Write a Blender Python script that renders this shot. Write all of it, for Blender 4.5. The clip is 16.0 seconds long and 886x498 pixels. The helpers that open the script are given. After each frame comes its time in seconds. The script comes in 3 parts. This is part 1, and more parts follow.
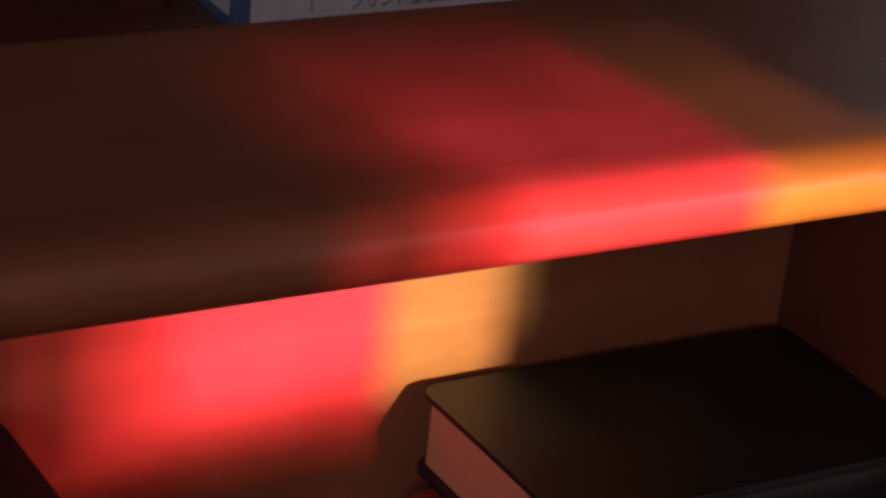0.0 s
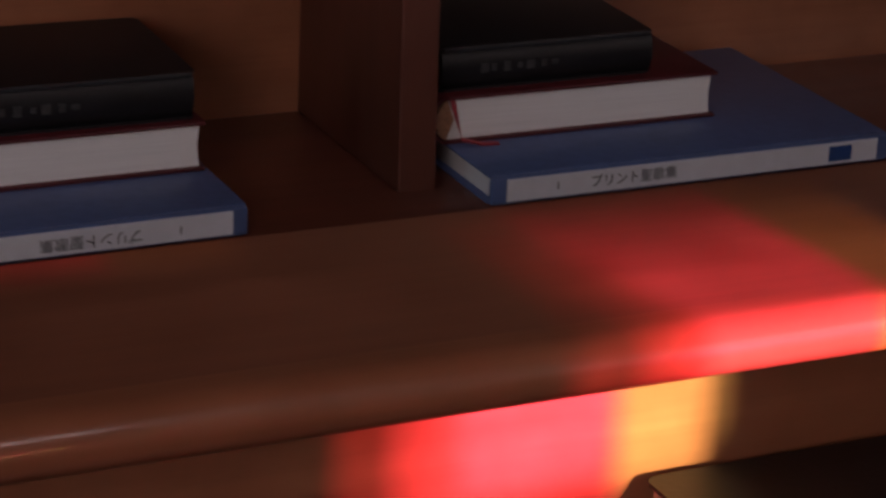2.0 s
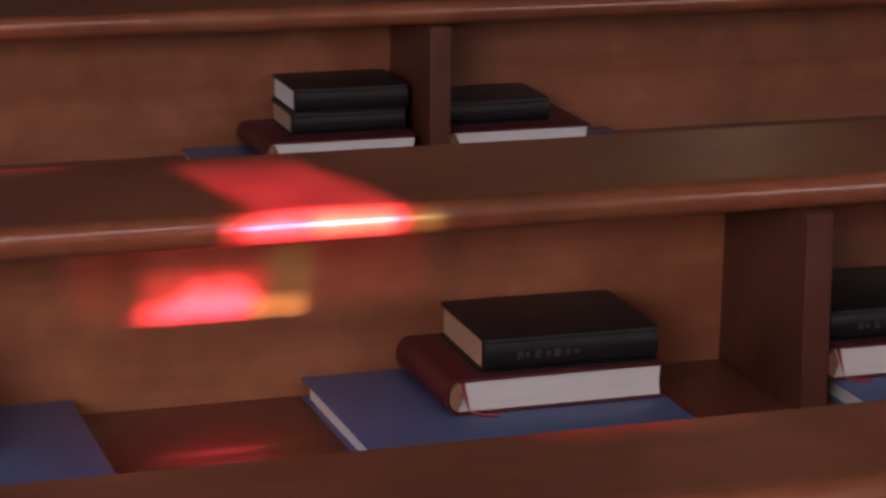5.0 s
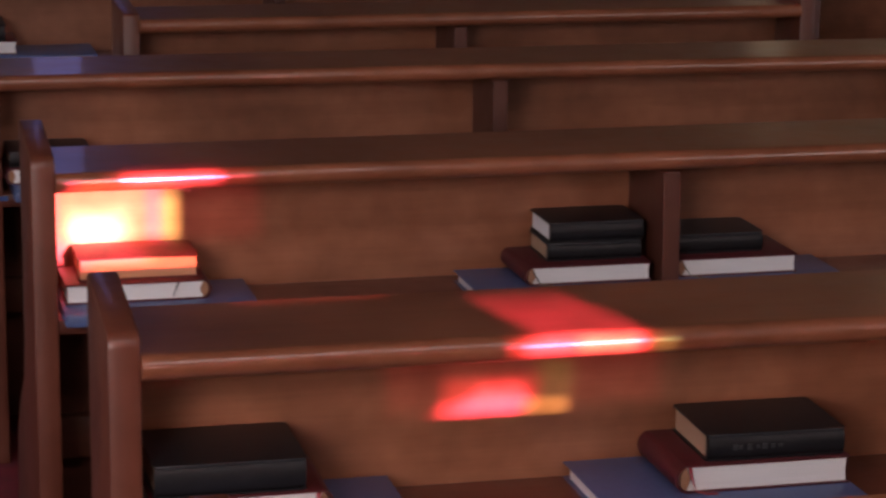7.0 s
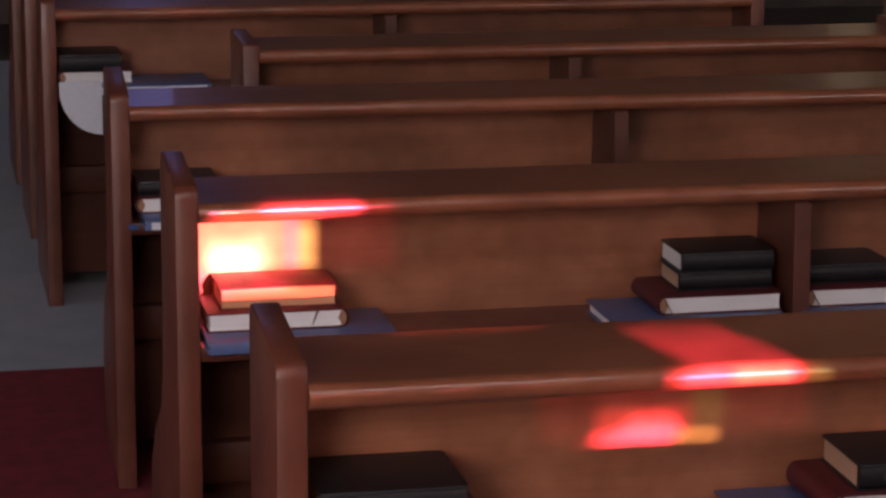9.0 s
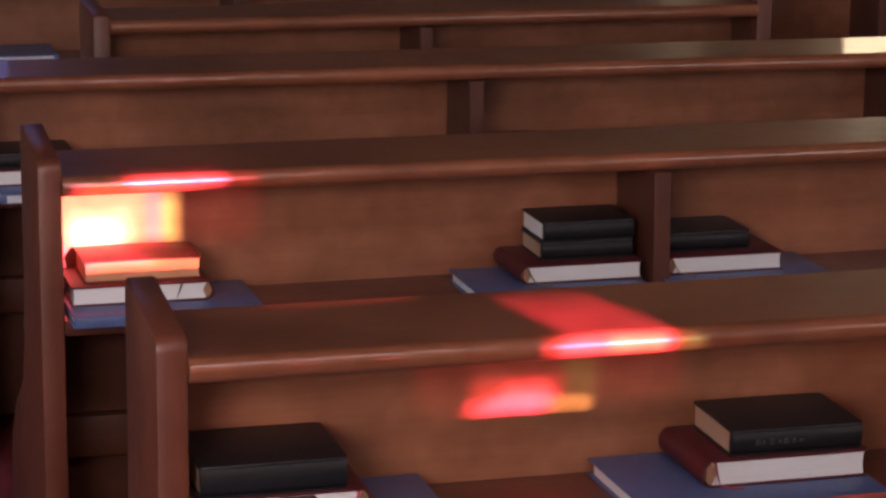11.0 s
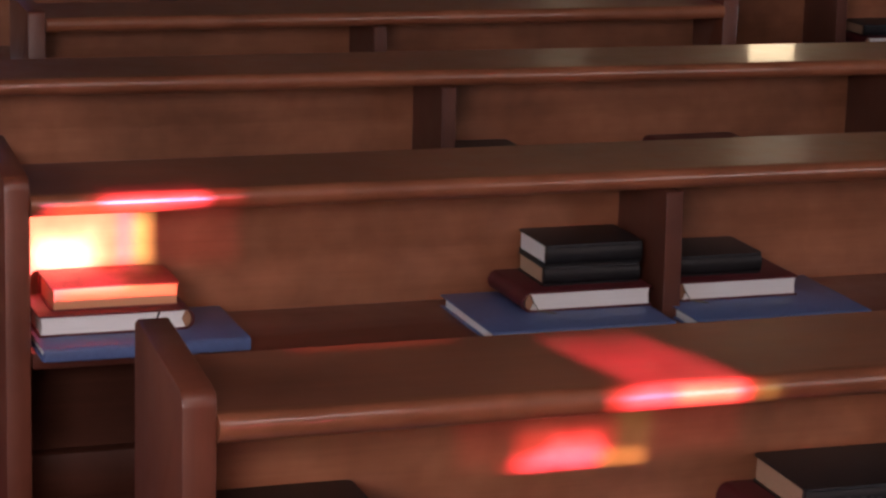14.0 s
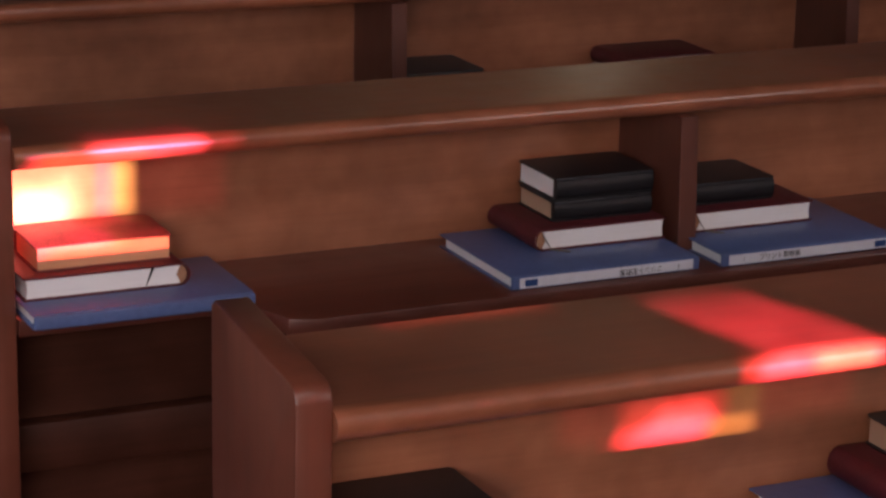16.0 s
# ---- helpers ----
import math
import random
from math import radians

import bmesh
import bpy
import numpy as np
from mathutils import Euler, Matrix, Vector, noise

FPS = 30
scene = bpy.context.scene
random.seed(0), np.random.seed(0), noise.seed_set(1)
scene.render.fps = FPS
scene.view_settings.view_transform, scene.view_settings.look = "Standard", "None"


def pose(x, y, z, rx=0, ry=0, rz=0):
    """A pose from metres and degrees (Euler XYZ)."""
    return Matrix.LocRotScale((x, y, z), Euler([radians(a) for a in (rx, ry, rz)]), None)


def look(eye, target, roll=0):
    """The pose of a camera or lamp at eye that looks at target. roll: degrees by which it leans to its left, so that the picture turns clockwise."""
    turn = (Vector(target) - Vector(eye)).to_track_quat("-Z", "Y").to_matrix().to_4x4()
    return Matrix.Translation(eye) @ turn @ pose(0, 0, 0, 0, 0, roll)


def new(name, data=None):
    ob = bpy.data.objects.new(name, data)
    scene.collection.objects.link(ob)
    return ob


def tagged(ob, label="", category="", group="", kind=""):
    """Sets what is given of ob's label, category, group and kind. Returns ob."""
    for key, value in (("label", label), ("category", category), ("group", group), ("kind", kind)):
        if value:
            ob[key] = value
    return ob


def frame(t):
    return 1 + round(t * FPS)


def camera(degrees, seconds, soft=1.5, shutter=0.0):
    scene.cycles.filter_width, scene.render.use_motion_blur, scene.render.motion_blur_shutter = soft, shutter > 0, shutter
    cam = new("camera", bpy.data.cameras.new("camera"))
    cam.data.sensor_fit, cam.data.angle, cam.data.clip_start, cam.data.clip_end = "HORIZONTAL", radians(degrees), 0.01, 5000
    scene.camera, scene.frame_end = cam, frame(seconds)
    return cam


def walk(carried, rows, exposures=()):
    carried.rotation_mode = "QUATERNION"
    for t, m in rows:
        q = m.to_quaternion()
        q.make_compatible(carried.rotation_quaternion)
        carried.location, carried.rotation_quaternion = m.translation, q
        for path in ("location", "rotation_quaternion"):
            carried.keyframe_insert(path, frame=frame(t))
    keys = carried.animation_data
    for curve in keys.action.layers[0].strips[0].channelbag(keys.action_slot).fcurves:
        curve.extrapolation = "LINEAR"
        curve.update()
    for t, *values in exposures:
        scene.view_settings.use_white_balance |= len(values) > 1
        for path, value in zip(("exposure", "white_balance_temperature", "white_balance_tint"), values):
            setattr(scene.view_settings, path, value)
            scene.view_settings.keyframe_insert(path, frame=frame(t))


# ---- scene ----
cam = camera(20.0, 16.0, soft=2.6, shutter=0.4)
PATH = [
    (0, (0.447, -1.362, 1.102), (1.422, 0.174, 0.271), 6.7),
    (0.5, (0.407, -1.419, 1.127), (1.347, 0.154, 0.326), 5.8),
    (1, (0.383, -1.47, 1.148), (1.273, 0.143, 0.371), 4.3),
    (1.5, (0.358, -1.525, 1.17), (1.215, 0.119, 0.421), 3.4),
    (2, (0.323, -1.596, 1.203), (1.134, 0.083, 0.48), 2.8),
    (2.5, (0.267, -1.721, 1.271), (1.018, -0.006, 0.567), 2.5),
    (3, (0.215, -1.827, 1.324), (0.916, -0.079, 0.649), 2.2),
    (3.5, (0.087, -1.894, 1.319), (0.827, -0.138, 0.711), 2.3),
    (6, (-0.156, -2.516, 1.483), (0.367, -0.645, 1.009), 0.3),
    (6.5, (-0.235, -2.687, 1.539), (0.261, -0.803, 1.087), 0.3),
    (7, (-0.335, -2.856, 1.603), (0.129, -0.962, 1.157), 0.5),
    (7.5, (-0.404, -2.986, 1.649), (0.023, -1.082, 1.212), 0.4),
    (8, (-0.429, -2.948, 1.64), (-0.03, -1.034, 1.216), 0.5),
    (10.5, (-0.503, -2.867, 1.622), (0.0, -0.983, 1.175), 0.4),
    (11, (-0.522, -2.88, 1.633), (0.023, -1.009, 1.181), 0.7),
    (11.5, (-0.545, -2.887, 1.636), (0.009, -1.018, 1.19), 0.6),
    (12, (-0.55, -2.822, 1.625), (0.011, -0.954, 1.184), 1.0),
    (12.5, (-0.558, -2.706, 1.619), (0.011, -0.84, 1.179), 1.4),
    (13, (-0.569, -2.626, 1.612), (0.027, -0.77, 1.164), 1.6),
    (13.5, (-0.583, -2.569, 1.608), (0.036, -0.723, 1.153), 1.6),
    (14, (-0.638, -2.493, 1.613), (0.014, -0.659, 1.153), 1.7),
    (14.5, (-0.708, -2.382, 1.623), (-0.001, -0.573, 1.147), 1.9),
    (15, (-0.797, -2.276, 1.637), (-0.043, -0.491, 1.141), 1.8),
    (15.5, (-0.858, -2.175, 1.631), (-0.059, -0.416, 1.116), 1.3),
    (16, (-0.865, -2.074, 1.62), (-0.047, -0.333, 1.072), 1.2),
]
walk(cam, [(t, look(eye, target, roll)) for t, eye, target, roll in PATH],
     exposures=[(0, 2.35), (1, 2.45), (2, 2.90), (3, 3.70), (3.7, 3.88), (6, 3.95), (7.3, 4.05), (8, 3.82), (10.4, 4.22), (12.5, 4.12), (16, 4.16)])

# ---- world, sun and daylight ----
SX, SZ = -0.12, 0.183         # sideways drift and fall of the sunbeams for each metre forward
BACK, FRONT, LEFT, RIGHT, CEIL = -3.6, 10.0, -6.0, 8.0, 5.0

world = bpy.data.worlds.new("church_sky")
scene.world = world
world.use_nodes = True
wn = world.node_tree.nodes
sky = wn.new("ShaderNodeTexSky")
sky.sky_type, sky.sun_disc = "NISHITA", False
sky.sun_elevation = math.atan2(SZ, math.hypot(SX, 1.0))
sky.sun_rotation = math.atan2(-SX, -1.0)
wn["Background"].inputs["Strength"].default_value = 0.1
world.node_tree.links.new(sky.outputs["Color"], wn["Background"].inputs["Color"])

sun_data = bpy.data.lights.new("sun", "SUN")
sun_data.energy, sun_data.angle, sun_data.color = 5.0, radians(0.4), (1.0, 0.94, 0.86)
sun = new("sun", sun_data)
sun.matrix_world = look((0, 0, 20), (SX, 1.0, 20 - SZ))


def area_lamp(name, place, target, width, height, watts, colour):
    data = bpy.data.lights.new(name, "AREA")
    data.shape, data.size, data.size_y, data.energy, data.color = "RECTANGLE", width, height, watts, colour
    ob = new(name, data)
    ob.matrix_world = look(place, target)
    return ob


# front lamps stand for windows known by reflection; side and rear are added fill
area_lamp("fill_right_a", (RIGHT - 0.02, 1.0, 2.9), (0, 1.0, 2.9), 1.6, 2.4, 2.2, (1.0, 0.82, 0.84))
area_lamp("fill_right_b", (RIGHT - 0.02, 5.5, 2.9), (0, 5.5, 2.9), 1.6, 2.4, 0.5, (1.0, 0.82, 0.84))
area_lamp("fill_left_a", (LEFT + 0.02, -1.6, 2.9), (0, -1.6, 2.9), 1.6, 2.4, 0.45, (1.0, 0.84, 0.86))
area_lamp("fill_left_b", (LEFT + 0.02, 3.4, 2.9), (0, 3.4, 2.9), 1.6, 2.4, 1.8, (1.0, 0.83, 0.84))
area_lamp("daylight_front", (5.70, FRONT - 0.02, 2.08), (5.70, 0, 2.08), 0.28, 0.24, 0.13, (1.0, 0.74, 0.46))
area_lamp("daylight_front_upper", (5.84, FRONT - 0.02, 2.72), (5.84, 0, 2.72), 0.36, 0.50, 0.004, (1.0, 0.94, 0.92))
area_lamp("daylight_front_blue", (0.77, FRONT - 0.02, 3.2), (0.77, 0, 3.2), 0.24, 2.8, 0.13, (0.33, 0.35, 1.0))
# added fill along the rear wall, from no known windows
area_lamp("fill_back_a", (-1.9, BACK + 0.02, 1.95), (-1.3, 0, 1.6), 1.7, 1.4, 6.6, (1.0, 0.81, 0.80))
area_lamp("fill_back_b", (3.4, BACK + 0.02, 1.95), (2.6, 0, 1.6), 1.7, 1.4, 1.8, (1.0, 0.81, 0.80))
area_lamp("fill_back_high", (0.6, BACK + 0.02, 4.0), (0.6, 0, 3.0), 2.4, 0.9, 4.1, (1.0, 0.82, 0.84))


# ---- materials ----
def material(name):
    m = bpy.data.materials.new(name)
    m.use_nodes = True
    n, l = m.node_tree.nodes, m.node_tree.links
    return m, n, l, n["Principled BSDF"]


def wood(name, dark, light, rough=0.3, grain=(1.2, 26.0, 26.0), coat=0.3, coat_rough=0.07):
    """Varnished wood: soft grain along the board, cloudy patches of stain, worn and uneven varnish, a few pale nicks."""
    m, n, l, b = material(name)
    tc, mp, info = n.new("ShaderNodeTexCoord"), n.new("ShaderNodeMapping"), n.new("ShaderNodeObjectInfo")
    mp.inputs["Scale"].default_value = grain
    shift = n.new("ShaderNodeVectorMath")
    shift.operation = "ADD"
    l.new(tc.outputs["Object"], shift.inputs[0])
    l.new(info.outputs["Random"], shift.inputs[1])
    l.new(shift.outputs["Vector"], mp.inputs["Vector"])

    def noise(source, scale, detail, twist=0.0):
        t = n.new("ShaderNodeTexNoise")
        t.inputs["Scale"].default_value, t.inputs["Detail"].default_value, t.inputs["Distortion"].default_value = scale, detail, twist
        l.new(source, t.inputs["Vector"])
        return t.outputs["Fac"]

    def ramp(fac, a, b_, ca, cb):
        r = n.new("ShaderNodeValToRGB")
        r.color_ramp.elements[0].position, r.color_ramp.elements[1].position = a, b_
        r.color_ramp.elements[0].color, r.color_ramp.elements[1].color = (*ca, 1), (*cb, 1)
        l.new(fac, r.inputs["Fac"])
        return r.outputs["Color"]

    def times(a, b_):
        x = n.new("ShaderNodeMix")
        x.data_type, x.blend_type = "RGBA", "MULTIPLY"
        x.inputs["Factor"].default_value = 1.0
        l.new(a, x.inputs["A"])
        l.new(b_, x.inputs["B"])
        return x.outputs["Result"]

    place = shift.outputs["Vector"]
    fine = noise(mp.outputs["Vector"], 2.2, 4.0, 0.4)
    cloud = noise(place, 4.5, 3.0, 0.3)
    mottle = noise(place, 22.0, 4.0, 0.2)
    pores = noise(mp.outputs["Vector"], 9.0, 2.0)
    colour = ramp(fine, 0.12, 0.92, dark, light)
    colour = times(colour, ramp(cloud, 0.28, 0.72, (0.60, 0.58, 0.57), (1.08, 1.06, 1.05)))
    colour = times(colour, ramp(mottle, 0.30, 0.70, (0.84, 0.82, 0.80), (1.06, 1.06, 1.06)))
    colour = times(colour, ramp(pores, 0.25, 0.55, (0.93, 0.92, 0.91), (1, 1, 1)))
    l.new(colour, b.inputs["Base Color"])
    worn = n.new("ShaderNodeMapRange")
    worn.inputs["To Min"].default_value, worn.inputs["To Max"].default_value = rough * 0.8, rough * 1.35
    l.new(mottle, worn.inputs["Value"])
    l.new(worn.outputs["Result"], b.inputs["Roughness"])
    b.inputs["Coat Weight"].default_value, b.inputs["Coat Roughness"].default_value = coat, coat_rough
    bump = n.new("ShaderNodeBump")
    bump.inputs["Strength"].default_value, bump.inputs["Distance"].default_value = 0.05, 0.001
    l.new(fine, bump.inputs["Height"])
    l.new(bump.outputs["Normal"], b.inputs["Normal"])
    return m


def plain(name, colour, rough=0.6, vary=0.25, scale=40.0, bump=0.15, sheen=0.0):
    m, n, l, b = material(name)
    tc, fine, broad = n.new("ShaderNodeTexCoord"), n.new("ShaderNodeTexNoise"), n.new("ShaderNodeTexNoise")
    fine.inputs["Scale"].default_value, fine.inputs["Detail"].default_value = scale, 6.0
    broad.inputs["Scale"].default_value = scale / 9.0
    l.new(tc.outputs["Object"], fine.inputs["Vector"])
    l.new(tc.outputs["Object"], broad.inputs["Vector"])
    add = n.new("ShaderNodeMath")
    add.operation = "ADD"
    l.new(fine.outputs["Fac"], add.inputs[0])
    l.new(broad.outputs["Fac"], add.inputs[1])
    ramp = n.new("ShaderNodeValToRGB")
    ramp.color_ramp.elements[0].position, ramp.color_ramp.elements[1].position = 0.35, 0.65
    lo, hi = [c * (1 - vary) for c in colour], [min(1.0, c * (1 + vary)) for c in colour]
    ramp.color_ramp.elements[0].color, ramp.color_ramp.elements[1].color = (*lo, 1), (*hi, 1)
    half = n.new("ShaderNodeMath")
    half.operation, half.inputs[1].default_value = "MULTIPLY", 0.5
    l.new(add.outputs[0], half.inputs[0])
    l.new(half.outputs[0], ramp.inputs["Fac"])
    l.new(ramp.outputs["Color"], b.inputs["Base Color"])
    b.inputs["Roughness"].default_value = rough
    b.inputs["Sheen Weight"].default_value = sheen
    bp = n.new("ShaderNodeBump")
    bp.inputs["Strength"].default_value, bp.inputs["Distance"].default_value = bump, 0.001
    l.new(fine.outputs["Fac"], bp.inputs["Height"])
    l.new(bp.outputs["Normal"], b.inputs["Normal"])
    return m


def paper(name, colour):
    """Page edges: fine leaves lying flat, one above the other."""
    m, n, l, b = material(name)
    tc, mp, nz = n.new("ShaderNodeTexCoord"), n.new("ShaderNodeMapping"), n.new("ShaderNodeTexNoise")
    mp.inputs["Scale"].default_value = (6.0, 6.0, 900.0)
    nz.inputs["Scale"].default_value, nz.inputs["Detail"].default_value = 1.5, 4.0
    l.new(tc.outputs["Object"], mp.inputs["Vector"])
    l.new(mp.outputs["Vector"], nz.inputs["Vector"])
    ramp = n.new("ShaderNodeValToRGB")
    ramp.color_ramp.elements[0].position, ramp.color_ramp.elements[1].position = 0.3, 0.6
    ramp.color_ramp.elements[0].color = (*[c * 0.87 for c in colour], 1)
    ramp.color_ramp.elements[1].color = (*colour, 1)
    l.new(nz.outputs["Fac"], ramp.inputs["Fac"])
    l.new(ramp.outputs["Color"], b.inputs["Base Color"])
    b.inputs["Roughness"].default_value = 0.75
    bp = n.new("ShaderNodeBump")
    bp.inputs["Strength"].default_value, bp.inputs["Distance"].default_value = 0.25, 0.0005
    l.new(nz.outputs["Fac"], bp.inputs["Height"])
    l.new(bp.outputs["Normal"], b.inputs["Normal"])
    return m


def stained(name, colour):
    """Coloured church glass, uneven; the sun crosses two faces, each taking half of the colour."""
    m = bpy.data.materials.new(name)
    m.use_nodes = True
    n, l = m.node_tree.nodes, m.node_tree.links
    n.remove(n["Principled BSDF"])
    tr, gl, mx = n.new("ShaderNodeBsdfTransparent"), n.new("ShaderNodeBsdfGlossy"), n.new("ShaderNodeMixShader")
    tc, nz, ramp = n.new("ShaderNodeTexCoord"), n.new("ShaderNodeTexNoise"), n.new("ShaderNodeValToRGB")
    nz.inputs["Scale"].default_value, nz.inputs["Detail"].default_value = 14.0, 4.0
    l.new(tc.outputs["Object"], nz.inputs["Vector"])
    ramp.color_ramp.elements[0].position, ramp.color_ramp.elements[1].position = 0.3, 0.7
    ramp.color_ramp.elements[0].color = (*[math.sqrt(c) * 0.94 for c in colour], 1)
    ramp.color_ramp.elements[1].color = (*[math.sqrt(c) for c in colour], 1)
    l.new(nz.outputs["Fac"], ramp.inputs["Fac"])
    l.new(ramp.outputs["Color"], tr.inputs["Color"])
    gl.inputs["Roughness"].default_value = 0.1
    mx.inputs["Fac"].default_value = 0.05
    l.new(tr.outputs[0], mx.inputs[1])
    l.new(gl.outputs[0], mx.inputs[2])
    l.new(mx.outputs[0], n["Material Output"].inputs["Surface"])
    return m


WOOD_TOP = wood("varnished_top_wood", (0.212, 0.074, 0.042), (0.280, 0.102, 0.059), 0.32, coat=0.22, coat_rough=0.06)
# edge strip toned lighter, with the light it catches put into the colour
WOOD_EDGE = wood("varnished_lit_edge_wood", (0.250, 0.088, 0.046), (0.330, 0.120, 0.063), 0.30, coat=0.5, coat_rough=0.05)
WOOD_PANEL = wood("varnished_panel_wood", (0.300, 0.116, 0.060), (0.385, 0.156, 0.082), 0.38)
WOOD_END = wood("varnished_end_wood", (0.145, 0.043, 0.025), (0.195, 0.060, 0.035), 0.36, grain=(26.0, 26.0, 1.2), coat=0.08)
# dividers darkened: the shade on their side faces is in the base colour
WOOD_DIVIDER = wood("shaded_divider_wood", (0.098, 0.031, 0.021), (0.145, 0.049, 0.031), 0.40, grain=(26.0, 26.0, 1.2), coat=0.08)
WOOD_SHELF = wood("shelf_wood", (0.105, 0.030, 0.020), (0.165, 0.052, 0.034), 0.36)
# shade under the shelf put into the colour of the lower panel and rail
WOOD_LOW = wood("shaded_lower_wood", (0.058, 0.020, 0.012), (0.090, 0.031, 0.019), 0.5, coat=0.0)
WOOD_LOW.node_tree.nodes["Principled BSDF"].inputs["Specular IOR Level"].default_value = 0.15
WOOD_TOP.node_tree.nodes["Principled BSDF"].inputs["Specular IOR Level"].default_value = 0.40
MAROON = plain("maroon_bookcloth", (0.075, 0.008, 0.012), 0.55, 0.25, 300.0, 0.3)
# black cover coloured red, to carry the red sunlight on it
RED_LIT_BLACK = plain("red_lit_black_leatherette", (0.160, 0.044, 0.041), 0.62, 0.3, 260.0, 0.10)
RED_LIT_BLACK.node_tree.nodes["Principled BSDF"].inputs["Specular IOR Level"].default_value = 0.12
BLACK = plain("black_leatherette", (0.011, 0.011, 0.013), 0.46, 0.3, 260.0, 0.12)
BLACK.node_tree.nodes["Principled BSDF"].inputs["Specular IOR Level"].default_value = 0.35
# slightly lighter than the cover, for the ridge along the spine
BLACK_RIB = plain("grey_black_leatherette", (0.022, 0.024, 0.028), 0.40, 0.3, 260.0, 0.12)
BLUE = plain("blue_binder_plastic", (0.080, 0.120, 0.265), 0.42, 0.12, 120.0, 0.1)
BLUE_DARK = plain("dark_blue_mark", (0.02, 0.06, 0.20), 0.5, 0.1)
WHITE = paper("white_page_edges", (0.80, 0.79, 0.79))
TAN = paper("tan_page_edges", (0.46, 0.30, 0.20))
GILT = paper("copper_page_edges", (0.62, 0.30, 0.16))
LABEL = plain("white_label_paper", (0.66, 0.68, 0.74), 0.6, 0.06, 80.0, 0.05)
INK = plain("dark_ink", (0.03, 0.03, 0.04), 0.6, 0.1)
SILVER = plain("faded_silver_lettering", (0.045, 0.045, 0.048), 0.4, 0.3, 400.0)
RED_RIBBON = plain("red_ribbon", (0.30, 0.02, 0.03), 0.5, 0.2, 300.0)
CREAM = plain("cream_headband", (0.30, 0.15, 0.085), 0.6, 0.4, 400.0)
OLIVE = plain("olive_ribbon", (0.10, 0.09, 0.06), 0.5, 0.2, 300.0)
PLASTER = plain("plaster", (0.42, 0.36, 0.32), 0.85, 0.08, 6.0, 0.2)
# ceiling tone chosen dark to dim its mirror image in the desk tops
CEILING = plain("dark_unseen_ceiling", (0.14, 0.088, 0.058), 0.7, 0.2, 5.0, 0.2)
STONE = plain("grey_floor_stone", (0.36, 0.38, 0.42), 0.55, 0.1, 9.0, 0.2)
CARPET = plain("dark_red_carpet", (0.16, 0.006, 0.014), 0.95, 0.3, 180.0, 0.6, 0.0)
# dark surface for the unseen front wall, so the desk tops reflect little
DARK_WALL = wood("dark_unseen_wall", (0.030, 0.014, 0.009), (0.055, 0.026, 0.017), 0.5, grain=(10.0, 10.0, 0.8))
FLOORWOOD = wood("dark_floor_wood", (0.028, 0.014, 0.010), (0.055, 0.028, 0.019), 0.6, grain=(20.0, 1.0, 20.0), coat=0.0)
LEAD = plain("dark_leading", (0.03, 0.03, 0.03), 0.6, 0.2)


# ---- mesh helpers ----
def part(name, bm, mat, parent=None, label=""):
    me = bpy.data.meshes.new(name)
    bm.normal_update()
    bm.to_mesh(me)
    bm.free()
    me.materials.append(mat)
    ob = new(name, me)
    ob.parent = parent
    if label:
        tagged(ob, label)
    return ob


def smooth(ob, angle=35):
    for p in ob.data.polygons:
        p.use_smooth = True
    ob.data.set_sharp_from_angle(angle=radians(angle))
    return ob


def box(x0, x1, y0, y1, z0, z1, bevel=0.0, segments=2):
    bm = bmesh.new()
    bmesh.ops.create_cube(bm, size=1.0)
    for v in bm.verts:
        v.co = Vector(((x0 + x1) / 2 + v.co.x * (x1 - x0), (y0 + y1) / 2 + v.co.y * (y1 - y0), (z0 + z1) / 2 + v.co.z * (z1 - z0)))
    if bevel:
        bmesh.ops.bevel(bm, geom=bm.edges[:], offset=bevel, segments=segments, profile=0.5, affect="EDGES")
    return bm


def join(*bms):
    out = bmesh.new()
    for b in bms:
        me = bpy.data.meshes.new("tmp")
        b.to_mesh(me)
        b.free()
        out.from_mesh(me)
        bpy.data.meshes.remove(me)
    return out


def extrude(profile, axis, a, b, bevel=0.0):
    """A prism from a closed outline: (y, z) pairs run along x, (x, z) pairs along y, (x, y) pairs along z."""
    bm = bmesh.new()
    put = {"x": lambda p, q: (q, p[0], p[1]), "y": lambda p, q: (p[0], q, p[1]), "z": lambda p, q: (p[0], p[1], q)}[axis]
    lo = [bm.verts.new(put(p, a)) for p in profile]
    hi = [bm.verts.new(put(p, b)) for p in profile]
    bm.faces.new(lo)
    bm.faces.new(hi)
    for i in range(len(profile)):
        j = (i + 1) % len(profile)
        bm.faces.new((lo[i], lo[j], hi[j], hi[i]))
    bmesh.ops.recalc_face_normals(bm, faces=bm.faces[:])
    if bevel:
        rim = [e for e in bm.edges if (e.verts[0] in lo) == (e.verts[1] in lo)]
        bmesh.ops.bevel(bm, geom=rim, offset=bevel, segments=2, profile=0.5, affect="EDGES")
    return bm


def arc(cx, cz, r, a0, a1, n):
    return [(cx + r * math.cos(radians(a0 + (a1 - a0) * i / n)), cz + r * math.sin(radians(a0 + (a1 - a0) * i / n))) for i in range(n + 1)]


def thing(name, m, label, category, group=""):
    ob = new(name)
    ob.empty_display_size = 0.05
    ob.matrix_world = m
    return tagged(ob, label, category, group)


# ---- the room: unseen walls and ceiling added to enclose it ----
def wall(name, bm, mat=None):
    return tagged(part(name, bm, mat or PLASTER), "unseen front wall of the church, kept dark to limit reflections" if mat else "unseen plastered church wall, added to enclose the room", "wall", kind="structure")


